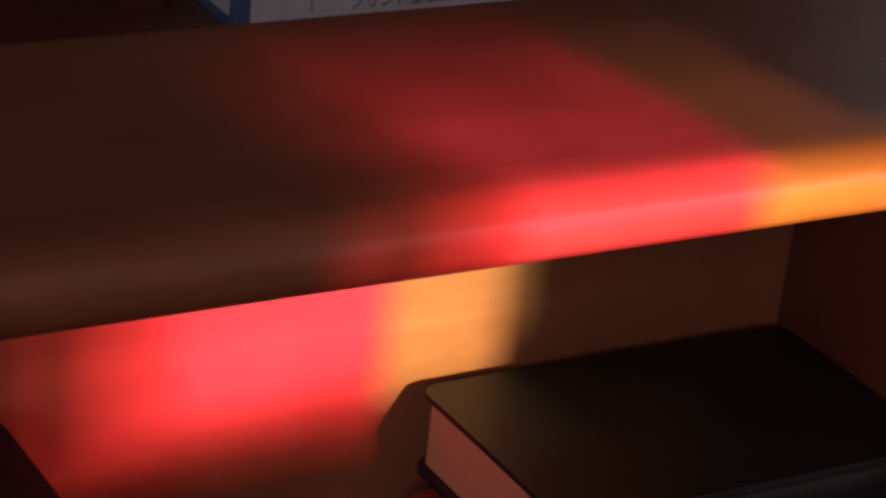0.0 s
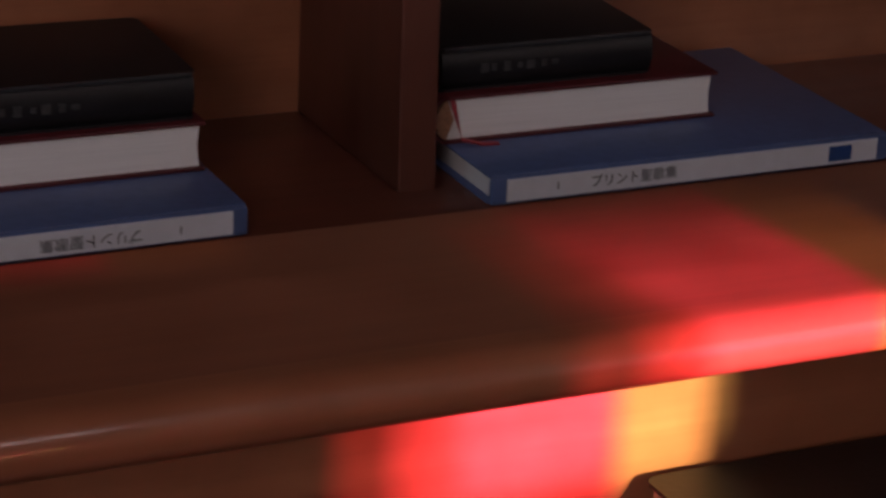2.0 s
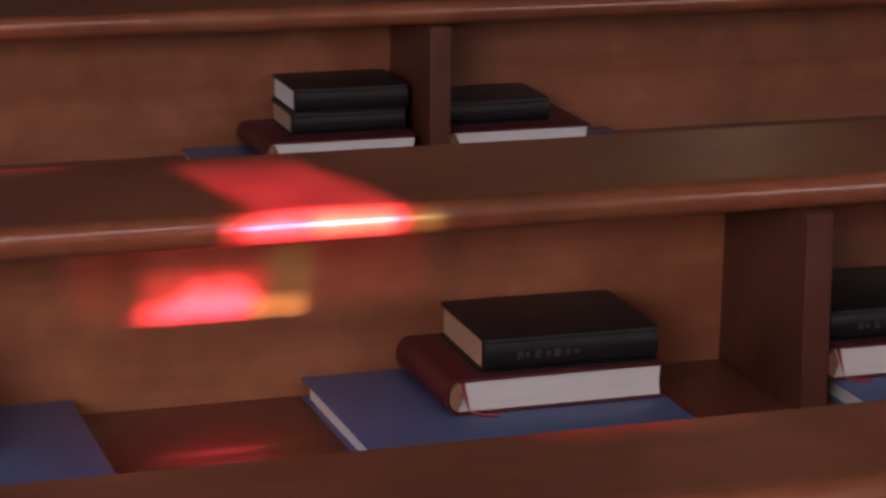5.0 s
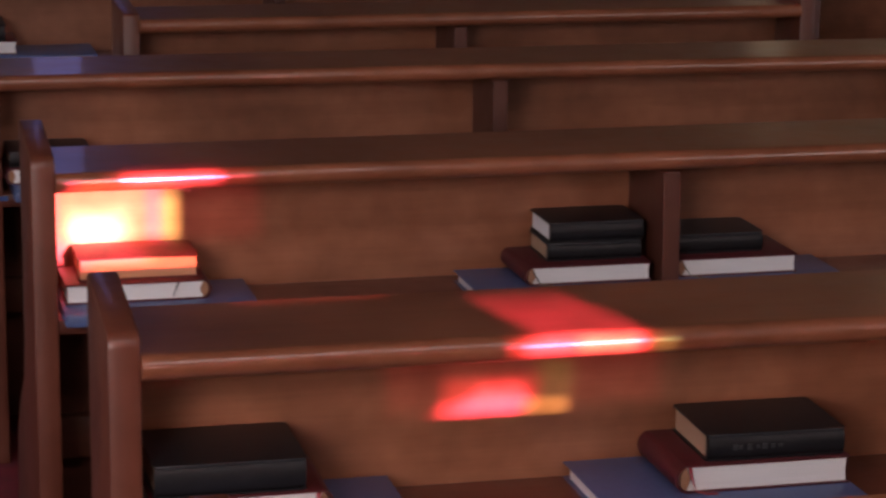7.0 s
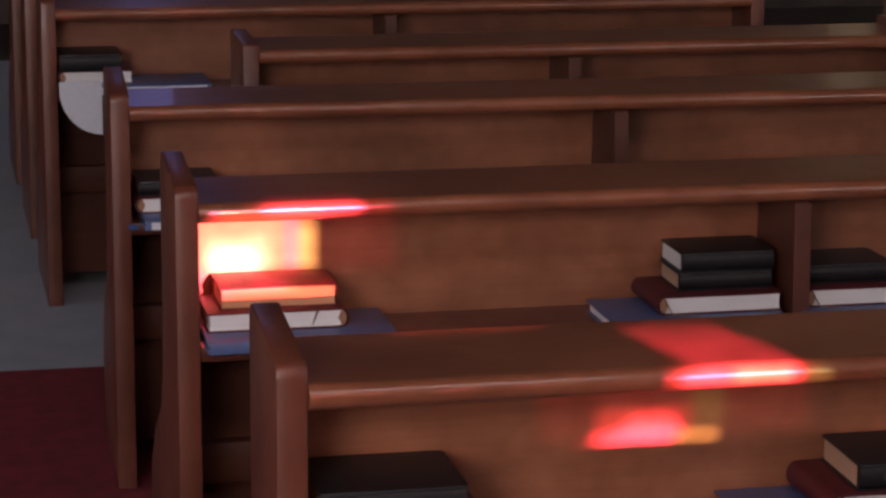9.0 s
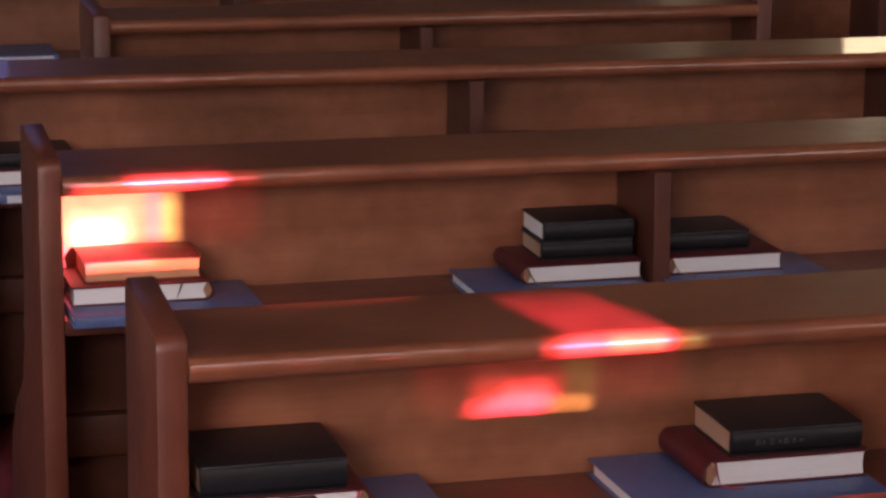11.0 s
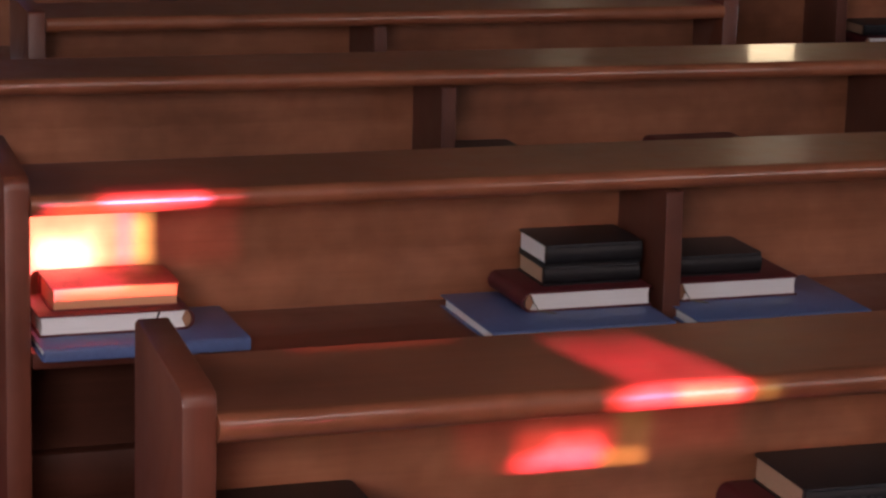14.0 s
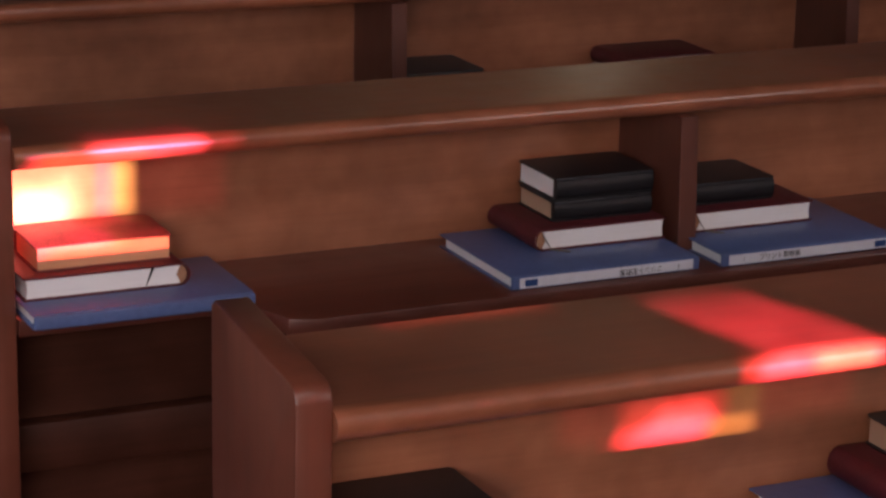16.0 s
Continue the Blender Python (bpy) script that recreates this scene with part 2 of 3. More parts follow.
tagged(part("floor", box(LEFT, RIGHT, BACK, FRONT, -0.2, 0.0), FLOORWOOD), "dark brown wooden church floor", "floor", kind="structure")
tagged(part("pavement", box(-0.358, 0.3, 3.16, 8.6, 0.002, 0.010), STONE), "grey stone strip beside the aisle carpet", "paving", kind="structure")
tagged(part("carpet", join(box(-1.9, -0.36, -3.5, 9.0, 0.004, 0.012), box(-0.358, 0.4, -3.5, 3.15, 0.004, 0.012)), CARPET),
       "dark, red-tinted carpet along the aisle", "carpet", kind="structure")
tagged(part("ceiling", box(LEFT, RIGHT, BACK, FRONT, CEIL, CEIL + 0.2), CEILING), "unseen church ceiling, dark so that desk reflections stay low", "ceiling", kind="structure")
WT = 0.25


def wall_y(name, y0, y1, holes, mat=None):
    """A wall across the church with rectangular openings (x0, x1, z0, z1), in order of x."""
    bms, at = [], LEFT - WT
    for x0, x1, z0, z1 in holes:
        bms += [box(at, x0, y0, y1, 0, CEIL), box(x0, x1, y0, y1, 0, z0), box(x0, x1, y0, y1, z1, CEIL)]
        at = x1
    bms.append(box(at, RIGHT + WT, y0, y1, 0, CEIL))
    return wall(name, join(*bms), mat)


def wall_x(name, x0, x1, holes):
    bms, at = [], BACK
    for y0, y1, z0, z1 in holes:
        bms += [box(x0, x1, at, y0, 0, CEIL), box(x0, x1, y0, y1, 0, z0), box(x0, x1, y0, y1, z1, CEIL)]
        at = y1
    bms.append(box(x0, x1, at, FRONT, 0, CEIL))
    return wall(name, join(*bms))


# side openings made up to hold the fill lamps
wall_x("wall_east", RIGHT, RIGHT + WT, [(0.2, 1.8, 1.7, 4.1), (4.7, 6.3, 1.7, 4.1)])
wall_x("wall_west", LEFT - WT, LEFT, [(-2.4, -0.8, 1.7, 4.1), (2.6, 4.2, 1.7, 4.1)])
wall_y("wall_north", FRONT, FRONT + WT, [(0.65, 0.89, 1.8, 4.6), (5.46, 6.06, 1.84, 3.28)], DARK_WALL)
north_window = tagged(new("window_4"), "small bright window in the dark front wall", "window", kind="structure")
part("pane", box(5.46, 6.06, FRONT + 0.10, FRONT + 0.12, 1.84, 3.28), DARK_WALL, north_window)
blue_window = tagged(new("window_5"), "tall narrow window with deep blue glass in the front wall", "window", kind="structure")
part("pane", box(0.65, 0.89, FRONT + 0.10, FRONT + 0.12, 1.8, 4.6), DARK_WALL, blue_window)

# ---- the stained-glass window in the rear wall, whose panes colour the sunbeams ----
GLASS = {
    "red": stained("ruby_glass", (1.0, 0.12, 0.30)),
    "red3": stained("mid_ruby_glass", (0.62, 0.060, 0.12)),
    "red2": stained("dark_ruby_glass", (0.32, 0.028, 0.05)),
    "red1": stained("darkest_ruby_glass", (0.09, 0.008, 0.011)),
    "amber": stained("amber_glass", (0.50, 0.43, 0.20)),
    "pale": stained("clear_glass", (1.0, 0.85, 0.75)),
    "glow": stained("orange_glass", (1.0, 0.18, 0.15)),
    "warm": stained("yellow_glass", (1.0, 0.36, 0.30)),
    "gold": stained("gold_glass", (0.38, 0.28, 0.12)),
    "hot": stained("pink_gold_glass", (1.0, 0.38, 0.38)),
    "green": stained("pale_green_glass", (0.11, 0.12, 0.05)),
    "bright": stained("bright_amber_glass", (1.0, 0.72, 0.20)),
    "dim": stained("brown_glass", (0.34, 0.23, 0.07)),
    "pink": stained("pink_glass", (1.0, 0.17, 0.30)),
    "faint": stained("olive_glass", (0.020, 0.018, 0.007)),
    "rim": stained("red_spill_glass", (0.012, 0.0011, 0.0018)),
    "dark": stained("smoky_glass", (0.0004, 0.0002, 0.0002)),
}
# what each pane lights: x from, x to, depth y, height from, height to, colour
BEAMS = [
    # added dim panes for the red glow that spills round the bright patches
    (0.330, 0.700, 0.175, 0.672, 0.765, "rim"),
    (0.216, 0.360, 1.295, 0.660, 0.762, "rim"),
    (0.060, 0.330, 1.220, 0.8000, 0.8250, "rim"),
    # pew nearest the rear wall: panel, front edge and top
    (0.710, 0.850, -0.70, 0.670, 0.755, "red1"),
    (0.736, 0.850, -0.70, 0.682, 0.755, "red2"),
    (0.754, 0.850, -0.70, 0.690, 0.755, "red3"),
    (0.770, 0.848, -0.70, 0.697, 0.755, "red"),
    (0.848, 0.895, -0.70, 0.690, 0.755, "amber"),
    (0.895, 0.905, -0.70, 0.706, 0.755, "green"),
    (0.760, 0.822, -0.81, 0.786, 0.815, "red1"),
    (0.790, 0.822, -0.81, 0.786, 0.815, "red2"),
    (0.810, 0.822, -0.81, 0.786, 0.815, "red3"),
    (0.822, 0.907, -0.81, 0.786, 0.815, "pink"),
    (0.907, 0.990, -0.81, 0.786, 0.815, "bright"),
    (0.770, 0.912, -0.78, 0.8069, 0.8300, "red1"),
    (0.790, 0.912, -0.78, 0.8069, 0.8300, "red2"),
    (0.806, 0.912, -0.78, 0.8069, 0.8300, "red3"),
    (0.820, 0.912, -0.78, 0.8069, 0.8300, "red"),
    (0.912, 0.965, -0.78, 0.8069, 0.8300, "dim"),
    (0.770, 0.905, -0.72, 0.8138, 0.8200, "red2"),
    (0.800, 0.905, -0.72, 0.8138, 0.8200, "red"),
    (0.905, 0.945, -0.72, 0.8138, 0.8200, "dim"),
    # second pew: panel, front edge and top
    (0.405, 0.535, 0.175, 0.669, 0.716, "red1"),
    (0.385, 0.530, 0.175, 0.669, 0.673, "red2"),
    (0.402, 0.528, 0.175, 0.669, 0.682, "red3"),
    (0.415, 0.525, 0.175, 0.669, 0.676, "red"),
    (0.432, 0.522, 0.175, 0.676, 0.686, "red"),
    (0.445, 0.518, 0.175, 0.686, 0.697, "red3"),
    (0.455, 0.512, 0.175, 0.697, 0.707, "red2"),
    (0.515, 0.572, 0.175, 0.668, 0.679, "gold"),
    (0.535, 0.580, 0.175, 0.682, 0.735, "faint"),
    (0.450, 0.640, -0.005, 0.788, 0.816, "red2"),
    (0.470, 0.622, -0.005, 0.788, 0.816, "red"),
    (0.535, 0.612, -0.005, 0.796, 0.814, "hot"),
    (0.628, 0.662, -0.005, 0.790, 0.808, "green"),
    (0.472, 0.622, 0.04, 0.8038, 0.8280, "red2"),
    (0.484, 0.614, 0.04, 0.8038, 0.8280, "red"),
    (0.456, 0.595, 0.12, 0.8060, 0.8280, "red2"),
    (0.466, 0.588, 0.12, 0.8060, 0.8280, "red"),
    (0.446, 0.560, 0.20, 0.8060, 0.8135, "red"),
    # third pew: panel, top of the books, front edge, end
    (0.000, 0.172, 1.295, 0.664, 0.762, "glow"),
    (0.000, 0.010, 1.295, 0.664, 0.762, "red"),
    (0.026, 0.140, 1.295, 0.664, 0.722, "warm"),
    (0.042, 0.116, 1.295, 0.664, 0.704, "pale"),
    (0.172, 0.188, 1.295, 0.664, 0.762, "red"),
    (0.188, 0.216, 1.295, 0.664, 0.748, "gold"),
    (0.004, 0.142, 1.220, 0.6565, 0.680, "pink"),
    (0.142, 0.160, 1.220, 0.6565, 0.680, "green"),
    (0.030, 0.050, 1.160, 0.656, 0.663, "red"),
    (0.050, 0.240, 1.160, 0.656, 0.663, "glow"),
    (0.085, 0.320, 1.115, 0.797, 0.819, "red1"),
    (0.110, 0.268, 1.115, 0.797, 0.817, "red"),
]
beams = [(x0 - SX * y, x1 - SX * y, z0 + SZ * y, z1 + SZ * y, c) for x0, x1, y, z0, z1, c in BEAMS]
GX, GZ = SX * BACK, -SZ * BACK
U = sorted({round(v, 3) for b in beams for v in b[:2]} | {-0.15, 1.10})
V = sorted({round(v, 3) for b in beams for v in b[2:4]} | {0.40, 1.30})
W_X0, W_X1, W_Z0, W_Z1 = U[0] + GX, U[-1] + GX, V[0] + GZ, V[-1] + GZ
wall_y("wall_south", BACK - WT, BACK, [(-2.75, -1.05, 1.25, 2.65), (W_X0, W_X1, W_Z0, W_Z1), (2.55, 4.25, 1.25, 2.65)])
stained_window = tagged(new("window_1"), "small leaded stained-glass window with ruby and amber panes", "window", kind="structure")
# added openings for the rear fill lamps, closed by opaque panes against the sun
for n, (a, b) in enumerate(((-2.75, -1.05), (2.55, 4.25))):
    w = tagged(new(f"window_{n + 2}"), "added rear opening with an opaque pane behind its fill lamp", "window", kind="structure")
    part("pane", box(a, b, BACK - 0.14, BACK - 0.12, 1.25, 2.65), DARK_WALL, w)
part("window_frame", join(
    box(W_X0, W_X0 + 0.012, BACK - 0.12, BACK - 0.02, W_Z0, W_Z1), box(W_X1 - 0.012, W_X1, BACK - 0.12, BACK - 0.02, W_Z0, W_Z1),
    box(W_X0 + 0.012, W_X1 - 0.012, BACK - 0.12, BACK - 0.02, W_Z0, W_Z0 + 0.012),
    box(W_X0 + 0.012, W_X1 - 0.012, BACK - 0.12, BACK - 0.02, W_Z1 - 0.012, W_Z1)), LEAD, stained_window)
for j in range(len(V) - 1):
    start = 0
    row = []
    for i in range(len(U) - 1):
        u, v = (U[i] + U[i + 1]) / 2, (V[j] + V[j + 1]) / 2
        colour = "dark"
        for u0, u1, v0, v1, c in beams:
            if u0 < u < u1 and v0 < v < v1:
                colour = c
        row.append(colour)
    for i in range(len(row)):
        if i + 1 == len(row) or row[i + 1] != row[i]:
            part("pane", box(U[start] + GX, U[i + 1] + GX, BACK - 0.006, BACK, V[j] + GZ, V[j + 1] + GZ), GLASS[row[i]], stained_window)
            start = i + 1


# ---- pews ----
def pew(nose, x0, x1, dividers, depth=0.25, panel=0.175, shelf_z=0.578, shelf_out=0.140, under=0.785, rise=1.0, turn=0.0, label=""):
    """A pew with a book desk on its back; nose: where the rounded front edge of the desk stands."""
    ob = thing("pew", pose(0, nose, 0, 0, 0, turn), label or "varnished reddish-brown wooden pew with a book desk and shelf", "pew", "rows of pews")
    r = 0.0155
    mid, half = (0.8175 + under) / 2, (0.8175 - under) / 2
    lip = 0.024
    nose_prof = [(lip, under), (0.016, under)] + [(r - r * math.cos(radians(a)), mid + half * math.sin(radians(a))) for a in range(-75, 91, 15)] + [(lip, 0.8175)]
    smooth(part("front_edge", extrude(nose_prof, "x", x0, x1), WOOD_EDGE, ob, "rounded front edge of the desk, lightened for the light on it"))
    board = [(lip, under + 0.001), (depth, under + 0.001), (depth, 0.8135), (depth - 0.004, 0.8175), (lip, 0.8175)]
    smooth(part("desktop", extrude(board, "x", x0, x1), WOOD_TOP, ob))
    part("back_panel", extrude([(panel, shelf_z), (panel + 0.02, shelf_z), (panel + 0.02, under), (panel, under)], "x", x0, x1), WOOD_PANEL, ob)
    plan = [(x0, panel + 0.02), (x0, 0.0), (x0 + 0.27, 0.0), (x0 + 0.31, -0.02), (x0 + 0.345, -shelf_out + 0.015), (x0 + 0.38, -shelf_out), (x1, -shelf_out), (x1, panel + 0.02)]
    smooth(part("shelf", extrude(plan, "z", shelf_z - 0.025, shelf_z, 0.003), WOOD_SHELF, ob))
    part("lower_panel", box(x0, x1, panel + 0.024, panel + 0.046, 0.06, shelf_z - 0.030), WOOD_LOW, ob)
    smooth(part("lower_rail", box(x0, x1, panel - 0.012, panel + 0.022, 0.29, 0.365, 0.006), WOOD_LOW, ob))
    smooth(part("seat", box(x0, x1, panel + 0.048, panel + 0.44, 0.405, 0.435, 0.008), WOOD_TOP, ob))
    part("seat_back", extrude([(panel + 0.022, shelf_z - 0.028), (panel + 0.045, shelf_z - 0.028), (panel + 0.045, under), (panel + 0.022, under)], "x", x0, x1), WOOD_PANEL, ob)
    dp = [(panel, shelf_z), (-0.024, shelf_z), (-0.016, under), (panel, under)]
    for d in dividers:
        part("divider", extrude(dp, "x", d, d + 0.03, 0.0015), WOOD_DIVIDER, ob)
    cap = lambda y, z: (y, 0.826 + (z - 0.826) * rise)
    ep = [(0.011, 0.0), (0.011, 0.826), cap(0.013, 0.835), cap(0.018, 0.8415), cap(0.027, 0.8455), cap(depth - 0.014, 0.867), cap(depth - 0.004, 0.861),
          (depth - 0.004, 0.60), (depth + 0.008, 0.48), (depth + 0.05, 0.40), (depth + 0.16, 0.33),
          (depth + 0.24, 0.25), (depth + 0.27, 0.12), (depth + 0.27, 0.0)]
    for a in (x0 - 0.039, x1):
        smooth(part("end_panel", extrude(ep, "x", a, a + 0.039, 0.0035), WOOD_END, ob), 40)
    return ob


pew(-0.815, 0.0, 3.0, [1.02, 2.02], depth=0.157, panel=0.115, shelf_z=0.632, shelf_out=0.08, under=0.7915)
pew(-0.008, 0.0, 3.0, [1.040, 2.04])
pew(1.118, 0.0, 3.0, [1.018, 2.02])
pew(2.145, -0.02, 2.98, [0.985, 1.965], turn=-1.5)
pew(2.920, 0.355, 1.985, [1.10], rise=0.35, label="shorter varnished wooden pew with a book desk")
pew(3.800, -0.065, 1.87, [0.82], shelf_z=0.594)
pew(4.690, -0.065, 1.87, [0.82])
pew(5.580, -0.065, 1.87, [0.82])
pew(2.600, 2.46, 3.96, [3.2], rise=0.35)
pew(3.560, 2.30, 3.96, [2.62], rise=0.6)


# ---- books ----
def strip(points, width, thick=0.0012):
    """A thin bent ribbon along points, its width sideways."""
    bm = bmesh.new()
    rows = []
    for i, p in enumerate(points):
        a, b = Vector(points[max(i - 1, 0)]), Vector(points[min(i + 1, len(points) - 1)])
        side = (b - a).cross(Vector((0, 0, 1)))
        side = side.normalized() if side.length > 1e-6 else Vector((1, 0, 0))
        p = Vector(p)
        rows.append([bm.verts.new(p + side * k * width / 2 + Vector((0, 0, q * thick))) for k, q in ((-1, 0), (1, 0), (1, 1), (-1, 1))])
    for a, b in zip(rows, rows[1:]):
        for k in range(4):
            bm.faces.new((a[k], a[(k + 1) % 4], b[(k + 1) % 4], b[k]))
    bm.faces.new(rows[0])
    bm.faces.new(rows[-1])
    bmesh.ops.recalc_face_normals(bm, faces=bm.faces[:])
    return bm


def hymnal(x0, x1, y0, y1, z, h, turn=0.0, ribbon=None, mirrored=False):
    """A thick maroon book lying flat, spine at one side, its white head edge to the rear."""
    w, d, t = x1 - x0, y1 - y0, 0.003
    ob = thing("hymn_book", pose(x0, y0, z, 0, 0, turn), "thick maroon cloth hymn book lying flat on a blue binder", "book", "hymn books")
    flip = (lambda x: w - x) if mirrored else (lambda x: x)
    b = lambda xa, xb, *rest: box(min(flip(xa), flip(xb)), max(flip(xa), flip(xb)), *rest)
    spine = [(flip(0.010), 0.0005)] + [(flip(0.012 - 0.015 * math.sin(radians(a))), h / 2 - (h / 2 - 0.0004) * math.cos(radians(a))) for a in range(15, 166, 15)] + [(flip(0.010), h - 0.0005)]
    inner = [(flip(0.014 - 0.014 * math.sin(radians(a))), h / 2 + (h / 2 - 0.0015) * math.cos(radians(a))) for a in range(15, 166, 15)]
    smooth(part("cover", join(b(0.010, w, -0.003, d, 0, t, 0.0012), b(0.010, w, -0.003, d, h - t, h, 0.0012), extrude(spine + inner, "y", -0.002, d)), MAROON, ob))
    block = [(flip(0.014), t), (flip(w - 0.004), t), (flip(w - 0.0055), h / 2), (flip(w - 0.004), h - t), (flip(0.014), h - t)] + [(flip(0.012 - 0.008 * math.sin(radians(a))), h / 2 + (h / 2 - t) * math.cos(radians(a))) for a in (40, 70, 110, 140)]
    part("page_block", extrude(block, "y", 0.001, d - 0.004), WHITE, ob)
    band = [(flip(0.013 - 0.0105 * math.sin(radians(a))), h / 2 - (h / 2 - t) * math.cos(radians(a))) for a in range(10, 171, 20)]
    part("headband", extrude(band + [(flip(0.017), h / 2)], "y", -0.0015, 0.0012), CREAM, ob, "cream woven headband")
    if ribbon == "red":
        part("ribbon", strip([(flip(0.016), 0.0, h - 0.004), (flip(0.018), -0.004, h * 0.55), (flip(0.022), -0.006, 0.004), (flip(0.036), -0.010, 0.0005), (flip(0.05), -0.012, 0.0003)], 0.006), RED_RIBBON, ob, "red ribbon bookmark")
    elif ribbon == "olive":
        part("ribbon", strip([(flip(0.012), 0.0, h - 0.006), (flip(0.016), -0.004, h * 0.5), (flip(0.024), -0.008, 0.003), (flip(0.05), -0.02, 0.0005)], 0.005), OLIVE, ob, "olive ribbon bookmark")
    elif ribbon == "dark":
        part("ribbon", strip([(w * 0.78, -0.0005, h - 0.004), (w * 0.76, -0.0022, h * 0.55), (w * 0.74, -0.0008, 0.005)], 0.005), BLACK, ob, "dark ribbon bookmark")
    return ob


def bible(x0, x1, y0, y1, z, h, turn=0.0, spine="front", edge=TAN, lettered=False, material=BLACK, puff=0.0):
    """A black soft-bound book lying flat; spine: the side at which it is bound."""
    w, d, t = x1 - x0, y1 - y0, 0.0022
    kind = {TAN: "tan", GILT: "copper-coloured", WHITE: "white"}[edge]
    ob = thing("bible", pose(x0, y0, z, 0, 0, turn), f"{'dark, red-tinted' if material is RED_LIT_BLACK else 'black'} leatherette bible lying flat, {kind} page edges", "book", "black bibles")
    out = 0.004

    def board(z0, z1, lift):
        bm = box(0, w, 0, d, z0, z1)
        bmesh.ops.subdivide_edges(bm, edges=bm.edges[:], cuts=5, use_grid_fill=True)
        for v in bm.verts:
            u, q = 2 * v.co.x / w - 1, 2 * v.co.y / d - 1
            v.co.z += lift * ((1 - u * u) * (1 - q * q) * 1.2 - 0.4 * (u * q) ** 2)
        corner = [e for e in bm.edges if abs(e.verts[0].co.x - e.verts[1].co.x) < 1e-6 and abs(e.verts[0].co.y - e.verts[1].co.y) < 1e-6
                  and min(e.verts[0].co.x, w - e.verts[0].co.x) < 1e-5 and min(e.verts[0].co.y, d - e.verts[0].co.y) < 1e-5]
        bmesh.ops.bevel(bm, geom=corner, offset=0.007, segments=4, profile=0.5, affect="EDGES")
        return bm

    pieces = [board(0, t, 0.0), board(h - t, h, 0.0012 + puff)]
    if spine == "front":
        prof = [(0.010, 0.0008)] + [(0.007 - 0.009 * math.sin(radians(a)), h / 2 - (h / 2 - 0.0006) * math.cos(radians(a))) for a in range(15, 166, 15)] + [(0.010, h - 0.0008)]
        pieces.append(extrude(prof, "x", 0.002, w - 0.002))
        pages = box(out, w - out, 0.008, d - out, t, h - t)
    else:
        prof = [(0.010, 0.0008)] + [(0.007 - 0.009 * math.sin(radians(a)), h / 2 - (h / 2 - 0.0006) * math.cos(radians(a))) for a in range(15, 166, 15)] + [(0.010, h - 0.0008)]
        prof = [(d - y, zz) for y, zz in prof]
        pieces.append(extrude(prof, "x", 0.002, w - 0.002))
        pages = box(out, w - out, 0.0012, d - 0.008, t, h - t)
    smooth(part("cover", join(*pieces), material, ob))
    part("page_block", pages, edge, ob)
    if spine == "front":
        smooth(part("spine_ridge", box(0.004, w - 0.004, -0.0005, 0.004, h - 0.004, h - 0.0002, 0.001), BLACK_RIB, ob, "greyish ridge along the spine"))
    if lettered:
        n = 7
        for i in range(n):
            xa = w * (0.18 + 0.055 * i + (0.006, -0.004, 0.0, 0.009, -0.006, 0.004, 0.0)[i])
            tall = (0.10, 0.07, 0.11, 0.06, 0.10, 0.08, 0.05)[i]
            part("lettering", box(xa, xa + w * (0.034, 0.024, 0.030, 0.020, 0.036, 0.026, 0.030)[i], -0.0032, -0.0018, h * (0.5 - tall), h * (0.5 + tall)), SILVER, ob)
    return ob


TITLE = "\u30d7\u30ea\u30f3\u30c8\u8056\u6b4c\u96c6"


def spine_text(body, x, y, z, size, upside, parent):
    data = bpy.data.curves.new("label_text", "FONT")
    data.body, data.size, data.align_x, data.align_y = body, size, "CENTER", "CENTER"
    data.extrude = 0.0001
    data.materials.append(INK)
    ob = new("label_text", data)
    ob.parent = parent
    ob.matrix_local = Matrix.Translation((x, y, z)) @ Euler((radians(90), radians(180 if upside else 0), 0)).to_matrix().to_4x4()
    return ob


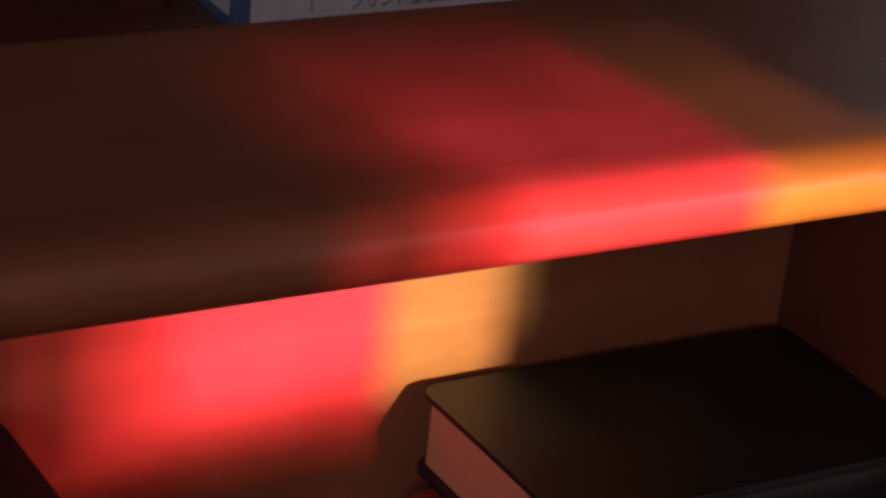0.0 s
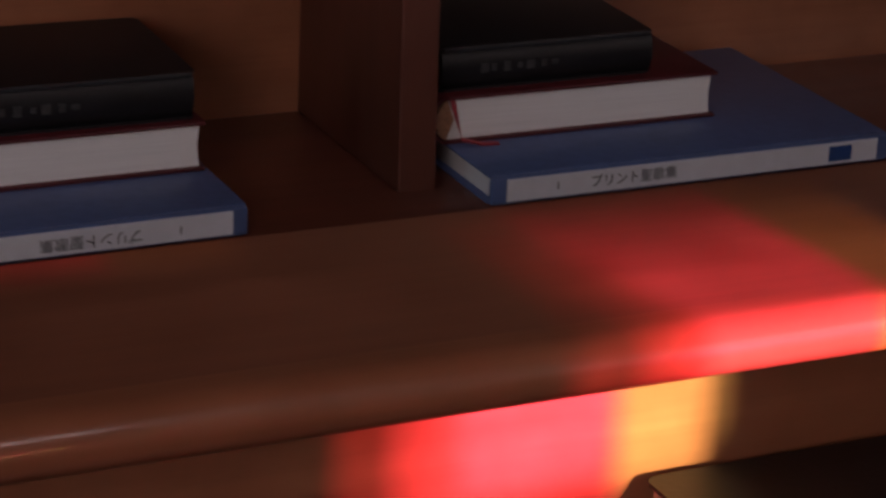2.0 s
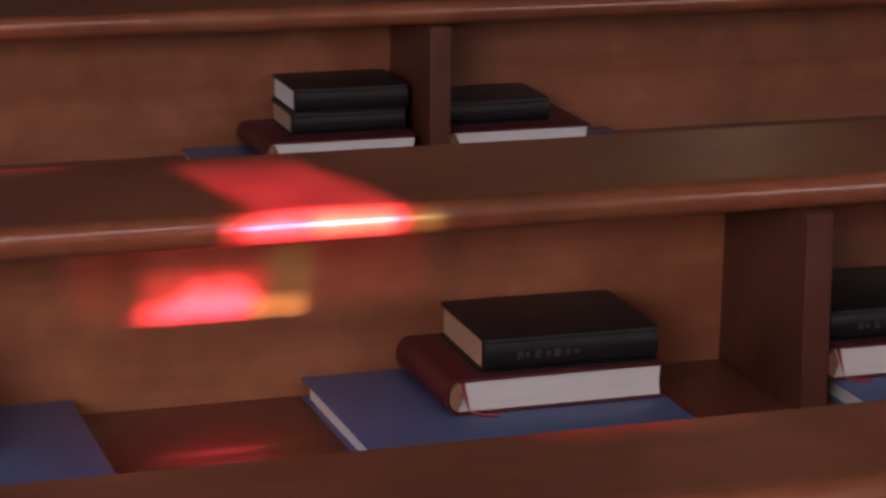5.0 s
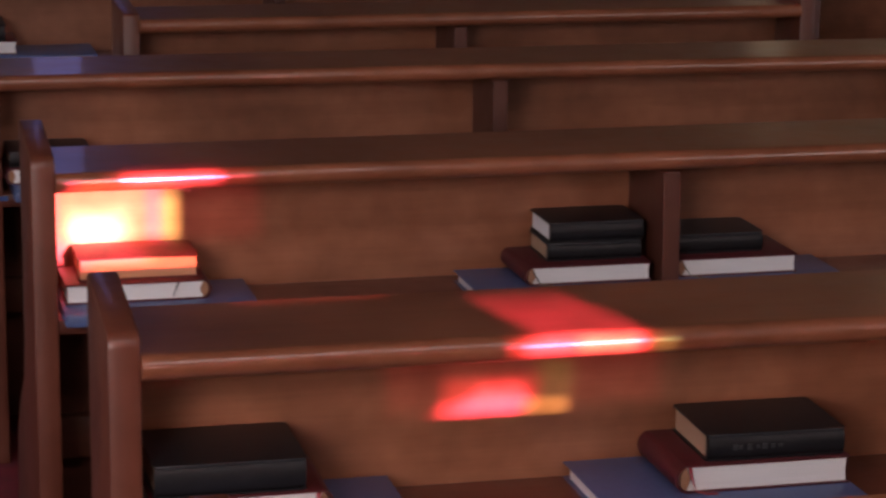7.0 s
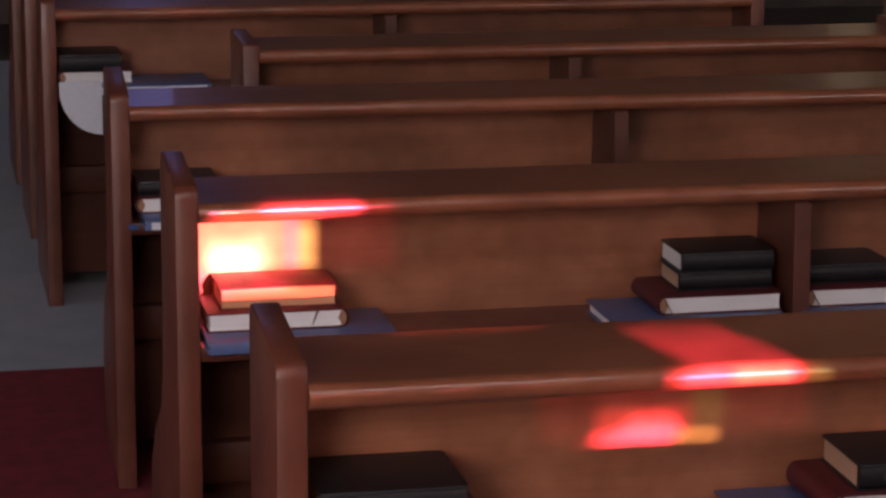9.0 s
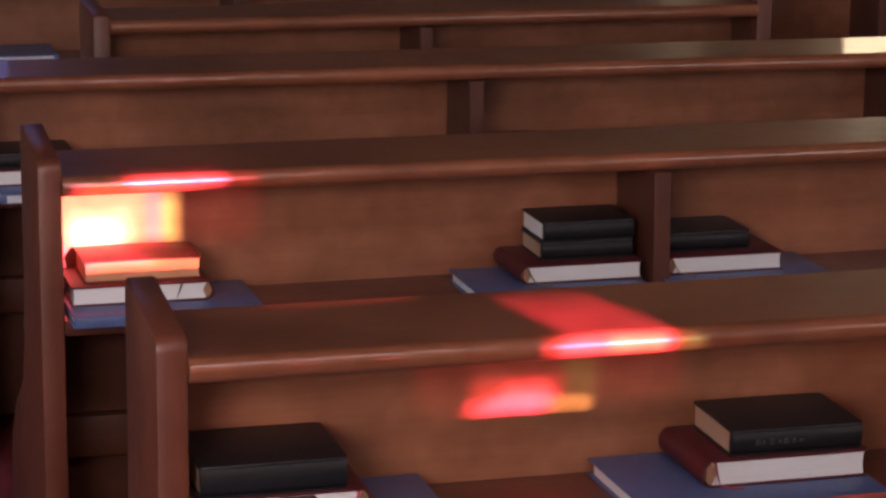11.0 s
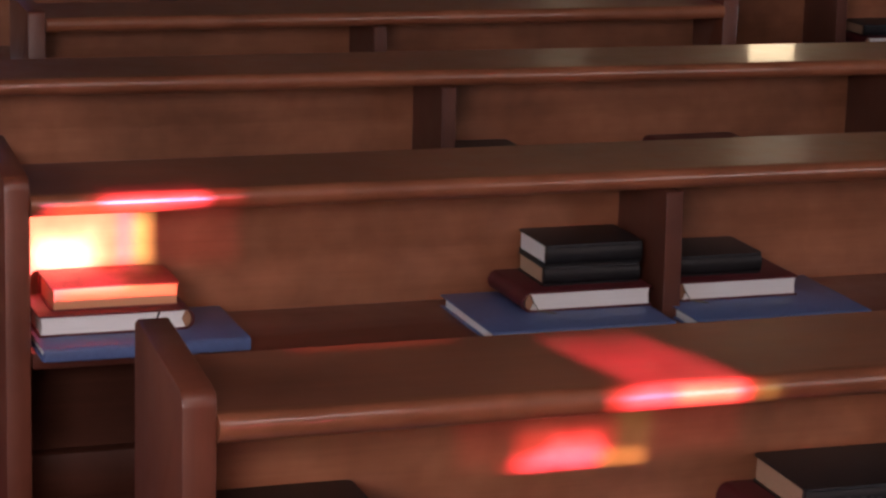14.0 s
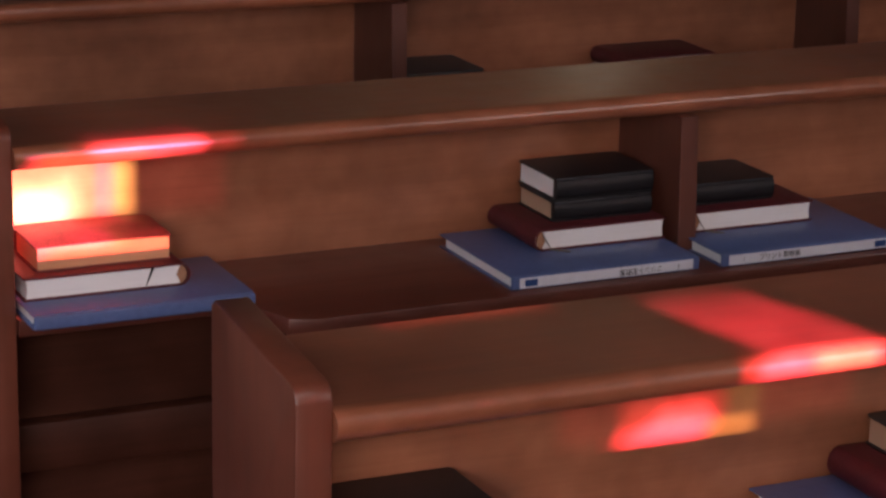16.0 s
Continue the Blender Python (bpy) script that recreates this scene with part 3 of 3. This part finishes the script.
def binder(x0, x1, y0, y1, z, h=0.020, turn=0.0, upside=True, label=True):
    """A flat blue plastic ring binder; its labelled spine, or its open edge, faces the rear."""
    w, d, t = x1 - x0, y1 - y0, 0.0022
    what = "blue plastic binder with white spine label" if label else "blue plastic binder without a label"
    ob = thing("binder", pose(x0, y0, z, 0, 0, turn), what + ", on a shelf", "binder", "blue binders")
    if label:
        smooth(part("lower_cover", box(0, w, 0.0062, d, 0, t, 0.0008), BLUE, ob))
        smooth(part("upper_cover", box(0, w, 0.0062, d, h - t, h, 0.0008), BLUE, ob))
        smooth(part("spine", box(0, w, 0, 0.006, 0.0002, h - 0.0002, 0.0025, 3), BLUE, ob))
        part("page_block", box(0.006, w - 0.012, 0.007, d - 0.012, t, h - t - 0.001), WHITE, ob)
        lab = part("label", box(0.012, w - 0.012, -0.0012, 0.0006, 0.0028, h - 0.0022), LABEL, ob, "white paper spine label")
        s = -1 if upside else 1
        part("label_mark", box(w / 2 + s * 0.125 - 0.010, w / 2 + s * 0.125 + 0.010, -0.0022, -0.0005, 0.0055, h - 0.0048), BLUE_DARK, lab, "dark blue square on the label")
        spine_text(TITLE, w / 2 - s * 0.055, -0.0016, h / 2, 0.0105, upside, lab)
        spine_text("1", w / 2 - s * 0.118, -0.0016, h / 2, 0.009, upside, lab)
    else:
        smooth(part("lower_cover", box(0, w, 0.0082, d, 0, t, 0.0008), BLUE, ob))
        smooth(part("upper_cover", box(0, w, 0.0082, d, h - t, h, 0.0008), BLUE, ob))
        smooth(part("spine", box(0, w, 0, 0.008, 0.0002, h - 0.0002, 0.0035, 3), BLUE, ob, "glossy rounded blue spine"))
        part("page_block", box(0.006, w - 0.006, 0.009, d - 0.007, t, h - t - 0.001), WHITE, ob)
    return ob


SH = 0.578                       # height of the shelves
H_BIN, H_HYM = 0.020, 0.033
Z1, Z2 = SH + H_BIN, SH + H_BIN + H_HYM

# pew nearest the rear wall: two stacks on its shelf
hymnal(0.846, 1.00, -0.795, -0.722, 0.632, 0.031)
bible(0.860, 1.016, -0.803, -0.706, 0.663, 0.032)
hymnal(0.53, 0.712, -0.795, -0.712, 0.632, 0.042)
bible(0.545, 0.703, -0.803, -0.712, 0.674, 0.040)

# second pew
P1_BIN, P1_HYM = 0.022, 0.037
ZA, ZB = SH + P1_BIN, SH + P1_BIN + P1_HYM
binder(0.004, 0.330, -0.085, 0.152, SH, P1_BIN, upside=True)
hymnal(0.008, 0.229, 0.003, 0.155, ZA, P1_HYM, ribbon="red", mirrored=True)
bible(0.012, 0.200, 0.006, 0.160, ZB, 0.041)
binder(0.570, 0.906, -0.082, 0.160, SH, P1_BIN, turn=0.4, upside=True)
hymnal(0.671, 0.902, 0.000, 0.155, ZA, P1_HYM, ribbon="red")
bible(0.711, 0.897, 0.008, 0.152, ZB, 0.035, turn=-1.0, lettered=True)
binder(1.092, 1.434, -0.080, 0.160, SH, P1_BIN, upside=False)
hymnal(1.080, 1.322, 0.000, 0.155, ZA, P1_HYM, ribbon="red")
bible(1.088, 1.270, 0.010, 0.160, ZB, 0.034, lettered=True, puff=0.003)

# third pew
binder(0.006, 0.323, 1.062, 1.262, SH, upside=True, label=False)
hymnal(0.012, 0.249, 1.136, 1.270, Z1, H_HYM, ribbon="dark", mirrored=True)
bible(0.036, 0.234, 1.160, 1.278, Z2, 0.036, spine="far", edge=GILT, material=RED_LIT_BLACK, puff=0.002)
binder(0.690, 1.000, 1.000, 1.250, SH, upside=True)
hymnal(0.781, 1.003, 1.110, 1.265, Z1, H_HYM, ribbon="olive")
bible(0.826, 0.996, 1.142, 1.262, Z2, 0.031, turn=-0.5)
bible(0.832, 1.002, 1.148, 1.275, Z2 + 0.031, 0.034, edge=WHITE)
binder(1.036, 1.346, 0.996, 1.240, SH, upside=False)
hymnal(1.050, 1.270, 1.118, 1.270, Z1, H_HYM, ribbon="olive")
bible(1.056, 1.220, 1.150, 1.275, Z2, 0.034)

# fourth pew
binder(0.0, 0.20, 2.06, 2.29, SH, upside=True)
hymnal(-0.01, 0.175, 2.145, 2.30, Z1, H_HYM)
bible(-0.005, 0.16, 2.16, 2.30, Z2, 0.03)
hymnal(1.03, 1.20, 2.13, 2.28, SH, 0.034)
bible(1.025, 1.185, 2.12, 2.27, SH + 0.034, 0.034)
hymnal(1.495, 1.695, 2.13, 2.27, SH + 0.032, H_HYM)
hymnal(1.49, 1.70, 2.13, 2.27, SH, 0.032)

# sixth pew
S6 = 0.594
binder(-0.055, 0.34, 3.74, 3.95, S6, 0.024, upside=True)
hymnal(-0.06, 0.135, 3.79, 3.95, S6 + 0.024, 0.036)
bible(-0.06, 0.105, 3.78, 3.95, S6 + 0.060, 0.044)
leaflet = thing("leaflet", Matrix.Translation((-0.043, 3.732, 0.022)), "white paper leaflet hanging over the edge of a pew shelf", "leaflet")
outline = [(-0.022, 0.612), (0.090, 0.612), (0.090, 0.470)] + [(0.090 - 0.112 * math.sin(radians(a)), 0.590 - 0.120 * math.cos(radians(a))) for a in range(10, 91, 10)]
part("sheet", extrude(outline, "y", 0.0, 0.003), LABEL, leaflet)

# pews across the side aisle
binder(2.695, 3.002, 3.46, 3.70, SH, upside=False)
hymnal(2.715, 2.925, 3.55, 3.70, Z1, H_HYM, ribbon="olive")
bible(2.72, 2.90, 3.57, 3.70, Z2, 0.03)
